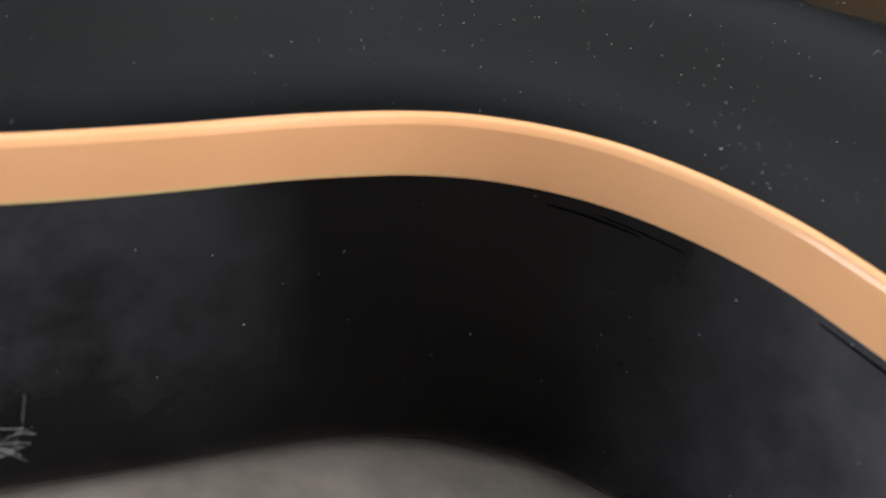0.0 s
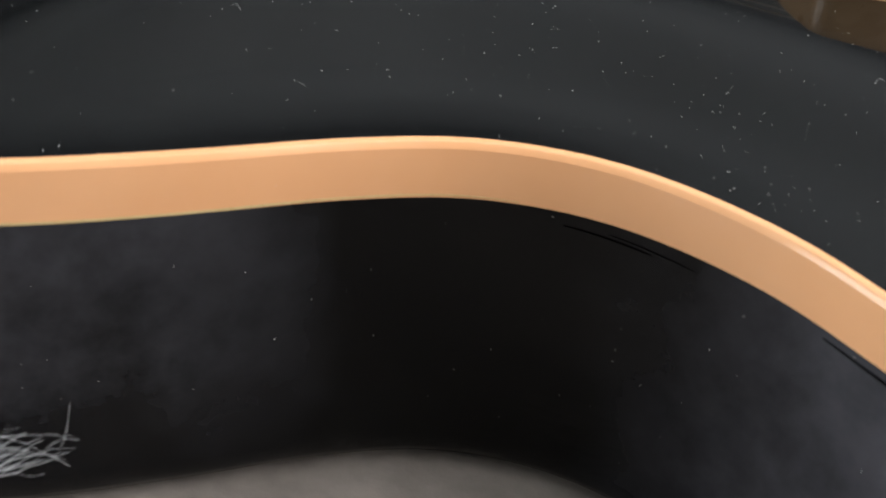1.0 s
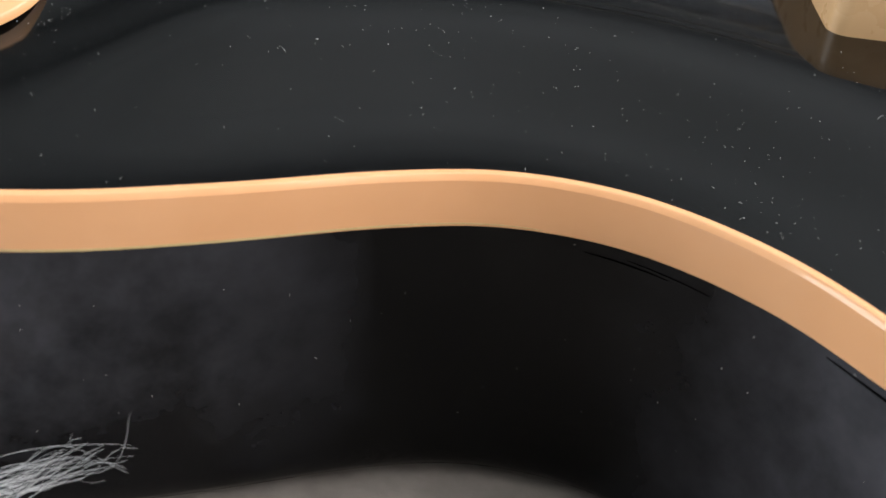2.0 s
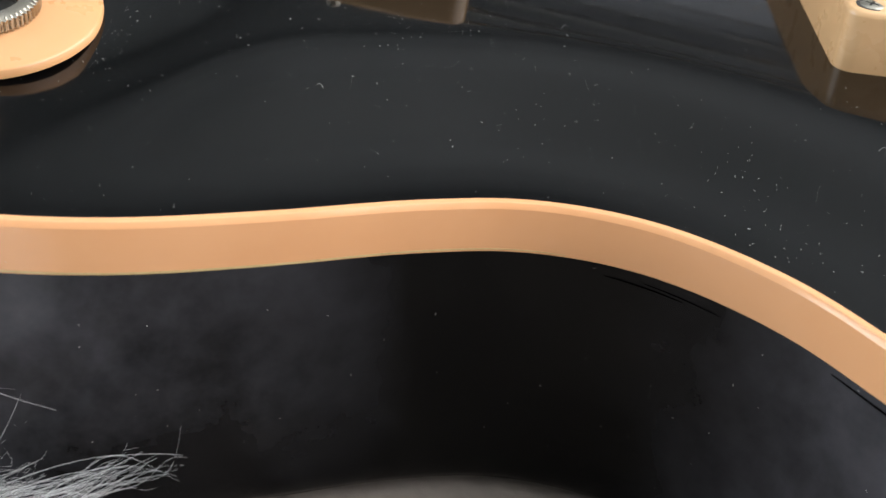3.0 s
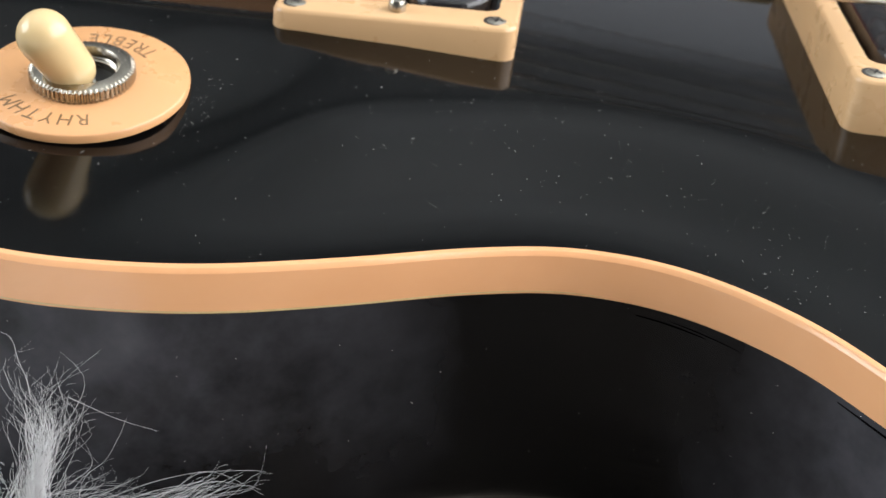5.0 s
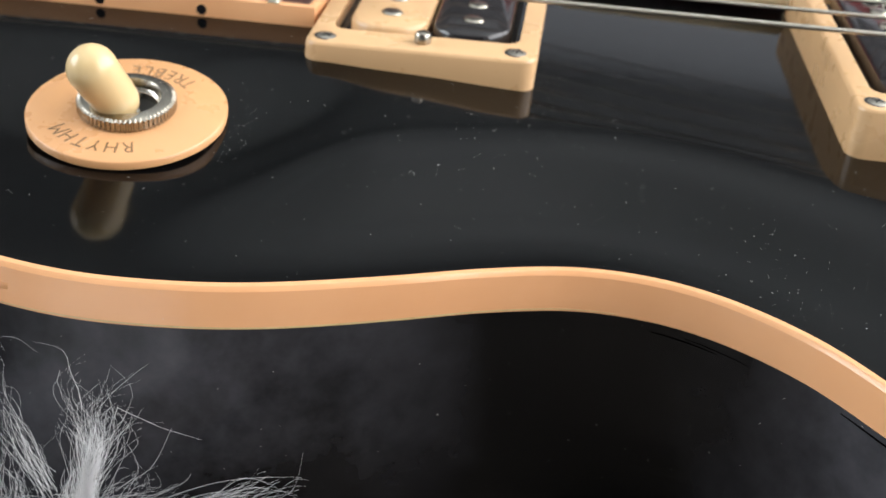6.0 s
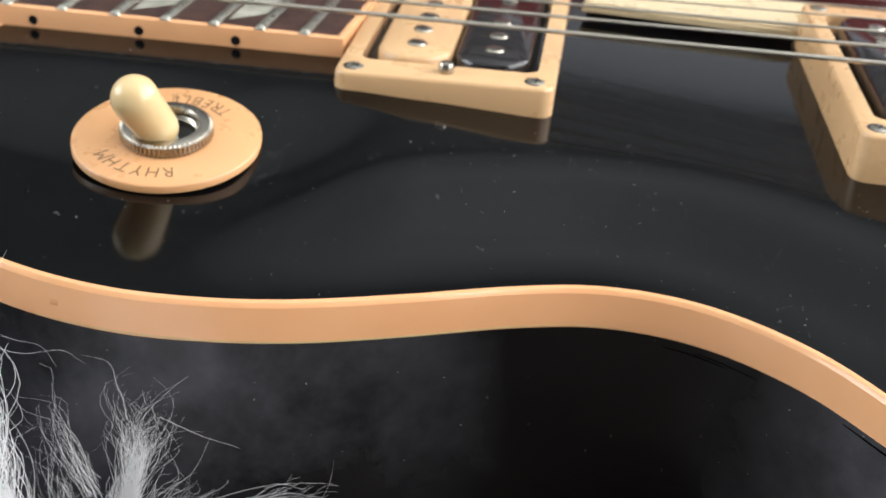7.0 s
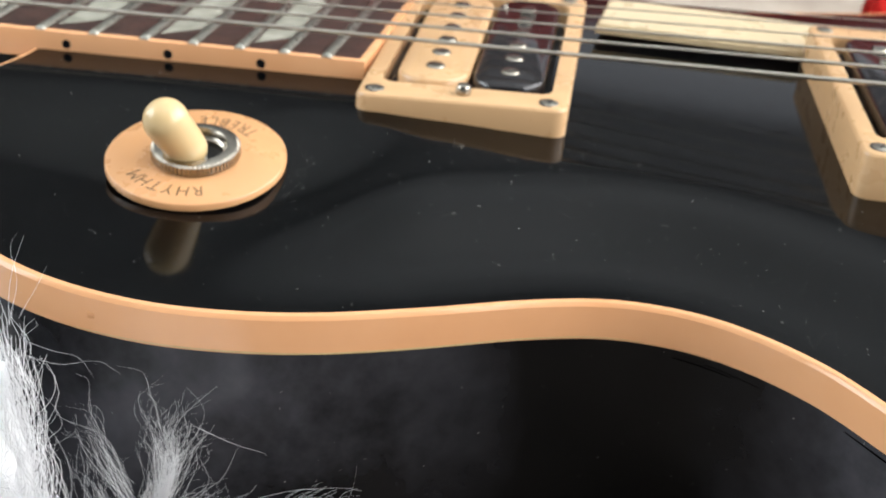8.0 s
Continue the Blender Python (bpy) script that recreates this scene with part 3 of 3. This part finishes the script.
# the unseen north side: wall, cove and ceiling edge in one smooth sweep, with a low window
NW_X0, NW_X1, NW_Z1 = -0.45, 0.95, 0.74
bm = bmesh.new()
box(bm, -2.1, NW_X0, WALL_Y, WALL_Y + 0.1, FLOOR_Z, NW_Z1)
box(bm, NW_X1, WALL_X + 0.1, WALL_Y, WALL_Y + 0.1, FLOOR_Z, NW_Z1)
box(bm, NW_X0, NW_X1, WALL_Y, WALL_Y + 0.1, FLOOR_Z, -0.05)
tagged(new("wall_north", mesh_of("wall_north", bm, COVE_FADE, smooth=False)), "unseen wall at the dark end of the painted light falloff, with a low wide window", "wall", kind="structure")
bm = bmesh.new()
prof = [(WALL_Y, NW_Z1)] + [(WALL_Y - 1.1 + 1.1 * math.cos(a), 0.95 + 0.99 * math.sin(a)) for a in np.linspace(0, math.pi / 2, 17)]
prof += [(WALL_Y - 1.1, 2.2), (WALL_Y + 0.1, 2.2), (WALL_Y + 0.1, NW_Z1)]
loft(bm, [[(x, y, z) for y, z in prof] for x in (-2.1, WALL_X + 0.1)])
tagged(new("ceiling_cove", mesh_of("ceiling_cove", bm, COVE_FADE, angle=50)), "unseen cove, its dark-to-pale falloff of light put into the colour", "ceiling", kind="structure")
bm = bmesh.new()
box(bm, WALL_X, WALL_X + 0.1, -1.9, WIN_Y0, FLOOR_Z, CEIL_Z)
box(bm, WALL_X, WALL_X + 0.1, WIN_Y1, 1.9, FLOOR_Z, CEIL_Z)
box(bm, WALL_X, WALL_X + 0.1, WIN_Y0, WIN_Y1, FLOOR_Z, WIN_Z0)
box(bm, WALL_X, WALL_X + 0.1, WIN_Y0, WIN_Y1, WIN_Z1, CEIL_Z)
tagged(new("wall_east", mesh_of("wall_east", bm, WALL, smooth=False)), "plain light grey painted wall, unseen, with a lamp in its opening", "wall", kind="structure")


# ---- red things beyond the guitar ----
def red_guitar():
    root = tagged(new("red_guitar"), "glossy red electric guitar lying on the bed beyond the black one", "guitar")
    ctrl = [(-0.03, -0.035), (0.01, -0.062), (0.12, -0.07), (0.24, -0.06), (0.33, 0.02), (0.34, 0.12), (0.26, 0.2), (0.12, 0.19), (0.04, 0.13), (-0.01, 0.06)]
    o = smooth_closed(ctrl, 0.008)
    bm = bmesh.new()
    c = o.mean(0)
    loft(bm, [[(*(c + (p - c) * k), z) for p in o] for k, z in ((0.95, 0.0), (1.0, 0.006), (1.0, 0.034), (0.97, 0.042), (0.9, 0.045))])
    part("body", bm, RED, root, "glossy red lacquered body")
    root.matrix_world = pose(0.004, 0.246, BED_Z - 0.006, 3, 0, 0)


# made-up shape out of view, added for the red streak reflected in the lacquer
def red_reflection_pad():
    bm = bmesh.new()
    g = rounded_rect(-0.24, 0.24, 0.0, 0.195, 0.05, 8)
    c = np.array((0.0, 0.105))
    loft(bm, [[(c[0] + (x - c[0]) * k, y, c[1] + (z - c[1]) * k) for x, z in g] for k, y in ((0.55, -0.052), (0.8, -0.04), (0.95, -0.018), (1.0, 0.0), (0.95, 0.018), (0.8, 0.04), (0.55, 0.052))])
    ob = tagged(new("red_reflection_pad", mesh_of("red_reflection_pad", bm, REDCLOTH, angle=80)), "unseen dark red cloth pad on the bed, added for its reflection", "cushion")
    ob.matrix_world = pose(-0.21, 0.44, BED_Z - 0.012, 0, 0, 0)


red_guitar()
red_reflection_pad()


# ---- white fur ----
def hair(verts, faces, root, tip, width, rng, curl=0.12, bow=0.1):
    """A thin tapered hair from root to tip, with a bow and a kinked end."""
    a, b = np.array(root, float), np.array(tip, float)
    d = b - a
    length = np.linalg.norm(d)
    d /= length
    side = np.cross(d, (0.2, -1, 0.1))
    side /= np.linalg.norm(side)
    up = np.cross(side, d)
    bend = rng.normal(0, bow * length, 2)
    ph, fr, am = rng.uniform(0, 6.28, 2), rng.uniform(4, 9, 2), rng.normal(0, curl * length * 0.35, 2)
    kink = rng.normal(0, curl * length * 0.22, 2)
    n, base = 15, len(verts)
    for k in range(n):
        u = k / (n - 1)
        off = np.sin(math.pi * u * 0.9) * bend + am * u * u * np.sin(ph + fr * u) + kink * max(0.0, u - 0.55) * np.sin(ph[::-1] + 1.5 * fr * u)
        p = a + d * length * u + side * off[0] + up * off[1] * 0.5
        w = width * (1 - 0.7 * u)
        for q in (0, 2.1, 4.2):
            verts.append(tuple(p + w * (math.cos(q) * side + math.sin(q) * up)))
        if k:
            c = base + 3 * (k - 1)
            for q in range(3):
                faces.append((c + q, c + (q + 1) % 3, c + 3 + (q + 1) % 3, c + 3 + q))


def fur():
    rng = np.random.default_rng(5)
    verts, faces = [], []

    def tuft(root, spread, tips, count, width=0.00008, curl=0.2, bow=0.06, locks=14):
        """Hairs from about root to a fan of tips, gathered in locks."""
        root, tips = np.array(root) * MM, np.array(tips, float) * MM
        ends = []
        for _ in range(locks):
            w = rng.dirichlet(np.ones(len(tips)) * 0.9)
            ends.append(w @ tips)
        for _ in range(count):
            r = root + rng.normal(0, 1, 3) * np.array(spread) * MM
            e = ends[rng.integers(locks)] + rng.normal(0, 1, 3) * (0.0014, 0.0010, 0.0014)
            e = r + (e - r) * rng.uniform(0.4, 1.02)
            hair(verts, faces, r, e, width * rng.uniform(0.6, 1.2), rng, curl, bow)

    # standing tuft pinched at its foot, with kinked ends
    foot = (-176, -131.8, -40)
    tuft(foot, (0.7, 0.8, 1.5), [(-182, -130.5, -17), (-179, -130.5, -11), (-172, -130.5, -14), (-165, -130.5, -11.5), (-162, -130.5, -18)], 75, 0.00004, 0.5, 0.045, 40)
    tuft(foot, (0.8, 0.7, 2.0), [(-180, -131, -25), (-175, -131, -20), (-169, -131, -18), (-166, -131, -23)], 130, 0.00005, 0.4, 0.045, 36)
    tuft((-177, -132.5, -48), (2.4, 1.4, 2.6), [(-178, -132, -36), (-176, -131.5, -33), (-173.5, -131.5, -34)], 240, 0.00008, locks=12)
    # low locks combed along the side of the guitar
    tuft((-174, -132, -44), (3.0, 1.0, 1.4), [(-153, -130.5, -33), (-157, -130.5, -37), (-150, -131, -36), (-160, -131, -35)], 60, 0.00005, 0.3, 0.05, 26)
    tuft((-162, -131.5, -41), (3.5, 0.8, 0.9), [(-134, -130.3, -26.5), (-139, -130.3, -25.5), (-145, -130.3, -29), (-148, -130.3, -33)], 60, 0.00005, 0.22, 0.04, 26)
    tuft((-172, -132.5, -51), (8, 1.5, 1.2), [(-148, -131, -38), (-155, -131, -42), (-163, -131, -42)], 120, 0.00006, 0.4, 0.08, 30)
    tuft((-172, -131.5, -41), (2, 1, 2), [(-162, -130.5, -22), (-158, -130.5, -28), (-165, -130.5, -27)], 16, 0.00004, 0.7, 0.12, 12)
    # slanting wisp and loose undergrowth
    tuft((-182, -132, -39), (1.0, 1.0, 2), [(-197, -130.5, -15), (-193, -130.5, -19), (-190, -130.5, -25)], 34, 0.00004, 0.5, 0.06, 12)
    tuft((-188, -133, -44), (3, 1.5, 3), [(-199, -131, -20), (-188, -131, -29), (-194, -131, -26)], 24, 0.00004, 0.8, 0.12, 18)
    tuft((-188, -135, -52), (8, 3, 2), [(-196, -132, -38), (-182, -132, -44), (-175, -132, -46)], 380, 0.00007, 0.35, 0.1, 40)
    # the thick mass against the upper bout
    for k in range(26):
        x = -196 - 2.2 * k - rng.uniform(0, 2)
        h = min(6, -30 + 9.0 * k) + rng.normal(0, 2)
        y = -134 - rng.uniform(0, 12)
        tuft((x + 2, y - 3, -52), (3.5, 3, 2), [(x - 4, y + 2, h), (x + 1, y + 3, h - 6), (x + 4, y + 1, h - 14), (x - 1, y - 2, h - 25)], 240, 0.00013, 0.22, 0.08, 14)
    # the packed underfur inside the mass
    b0, nu, nv = len(verts), 28, 18
    for j in range(nv + 1):
        for i in range(nu):
            a, b = 2 * math.pi * i / nu, math.pi * j / nv
            d = Vector((math.cos(a) * math.sin(b), math.sin(a) * math.sin(b), math.cos(b)))
            r = 1 + 0.16 * noise.noise(d * 3.1) + 0.07 * noise.noise(d * 9.0)
            verts.append(tuple((Vector((-212, -143, -35)) + Vector((d.x * 16.5, d.y * 9, d.z * 31)) * r) * MM))
    for j in range(nv):
        for i in range(nu):
            faces.append((b0 + j * nu + i, b0 + j * nu + (i + 1) % nu, b0 + (j + 1) * nu + (i + 1) % nu, b0 + (j + 1) * nu + i))
    # hairs lying over the mass
    for _ in range(2600):
        x, z = rng.uniform(-228, -193.5), rng.uniform(-56, -8)
        front = 143 + 9 * math.sqrt(max(0.02, 1 - ((x + 212) / 16.5) ** 2 * 0.9 - ((z + 35) / 31) ** 2 * 0.9))
        lean = rng.normal(-1.5, 2.5)
        hair(verts, faces, np.array((x, -front + 0.6, z)) * MM, np.array((x + lean, -front + rng.normal(-0.5, 1.0), z + rng.uniform(8, 15))) * MM, 0.00007, rng, 0.3, 0.1)
    # stray hairs
    for a, b, n in (((-202, -131.5, -12), (-183, -130.5, -9.5), 1), ((-202, -131.5, -9), (-190, -130.5, -14), 1), ((-204, -132, -6), (-200, -130.5, 11), 2), ((-202, -132, -4), (-197, -130.5, 9), 1), ((-176, -131.5, -22), (-184, -130.5, -10), 1), ((-170, -131.5, -20), (-155, -130.5, -23), 1)):
        for _ in range(n):
            hair(verts, faces, np.array(a) * MM, (np.array(b) + rng.normal(0, 0.8, 3)) * MM, 0.00004, rng, 0.25, 0.09)
    # fur beyond the neck joint and behind the upper bout
    for k in range(34):
        x, y = rng.uniform(-345, -268), rng.uniform(-125, 90)
        tuft((x, y, -54), (6, 6, 1), [(x - 12, y - 8, -24), (x + 10, y + 9, -20), (x + 3, y, -16)], 110, 0.00022, 0.2, 0.1, 8)
    for k in range(16):
        x, y = rng.uniform(-310, -264), rng.uniform(-88, -38)
        tuft((x, y, -54), (5, 5, 1), [(x - 8, y - 6, -8), (x + 7, y + 5, 2), (x + 2, y, 9)], 150, 0.00016, 0.2, 0.1, 8)
    # skin of the throw under the hair
    n, m, b0 = 40, 60, len(verts)
    for j in range(m + 1):
        for i in range(n + 1):
            y = -0.36 + 0.50 * j / m
            x = -0.40 + (0.205 + 0.05 * sstep((-0.15 - y) / 0.03)) * i / n
            x += 0.012 * noise.noise((0, y * 25, 4))
            hem = min(1.0, 8 * min(i / n, 1 - i / n, j / m, 1 - j / m))
            verts.append((x, y, BED_Z - 0.004 + 0.006 * hem ** 0.5 + hem * 0.004 * noise.noise((x * 50, y * 50, 9)) + hem * 0.03 * sstep((-0.145 - y) / 0.06)))
    for j in range(m):
        for i in range(n):
            a = b0 + j * (n + 1) + i
            faces.append((a, a + 1, a + n + 2, a + n + 1))
    me = bpy.data.meshes.new("fur_throw")
    me.from_pydata(verts, [], faces)
    me.polygons.foreach_set("use_smooth", [True] * len(me.polygons))
    me.materials.append(FUR)
    ob = new("fur_throw", me)
    tagged(ob, "long white fluffy fur throw heaped against the guitar", "fur throw", kind="stuff")


fur()


# ---- dust on the lacquer ----
def dust():
    rng = np.random.default_rng(11)
    verts, faces = [], []
    pts = [np.stack([rng.uniform(-245, -25, 520), rng.uniform(-122, -20, 520)], 1),
           rng.normal((-66, -84), (14, 9), (70, 2)), rng.normal((-60, -93), (9, 5), (34, 2)), rng.normal((-122, -62), (16, 9), (60, 2)), rng.normal((-169.5, -74), (1.6, 5), (60, 2)),
           rng.normal((-100, -75), (22, 8), (110, 2)), rng.normal((-113, -40), (2.5, 12), (50, 2))]
    p = np.vstack(pts)
    p = p[inside(p)]
    s = edge_distance(p)
    p, s = p[s > 2.6], s[s > 2.6]
    z = arch(p, s)
    for (x, y), h in zip(p, z):
        l, w, a = rng.gamma(1.6, 0.048) + 0.02, rng.uniform(0.018, 0.055), rng.uniform(0, 3.14)
        b = len(verts)
        c, t = math.cos(a), math.sin(a)
        for u, v, k in ((-l, 0, 0.01), (-0.2 * l, w, 0.03), (l, 0.2 * w, 0.02), (0.2 * l, -w, 0.0), (0, 0, w + 0.03)):
            verts.append(((x + u * c - v * t) * MM, (y + u * t + v * c) * MM, (h + k) * MM))
        faces += [(b, b + 3, b + 4), (b + 3, b + 2, b + 4), (b + 2, b + 1, b + 4), (b + 1, b, b + 4)]
    for _ in range(16):
        x, y = rng.uniform(-230, -40), rng.uniform(-112, -50)
        if not inside(np.array([[x, y]]))[0]:
            continue
        h = top_z(x, y) + 0.05
        a = rng.uniform(0, 6.28)
        hair(verts, faces, np.array((x, y, h)) * MM, np.array((x + 1.3 * math.cos(a), y + 1.3 * math.sin(a), h + 0.15)) * MM, 0.00003, rng, 0.2, 0.35)
    # specks on the sides
    for _ in range(110):
        i = rng.integers(40, 260)
        zz = rng.uniform(-44, -2)
        o = OUTLINE[i] - INWARD[i] * 0.03
        l = rng.gamma(2.5, 0.03) + 0.03
        t = TAN[i]
        b = len(verts)
        a = rng.uniform(0, 3.14)
        for k in range(4):
            q = a + k * math.pi / 2
            r = l if k % 2 == 0 else 0.05
            e = o + t * r * math.cos(q)
            verts.append((e[0] * MM, e[1] * MM, (zz + r * math.sin(q)) * MM))
        faces.append((b, b + 1, b + 2, b + 3))
    me = bpy.data.meshes.new("dust")
    me.from_pydata(verts, [], faces)
    me.materials.append(DUST)
    tagged(new("dust", me), "pale dust specks and lint on the black lacquer", "dust", kind="stuff")


dust()
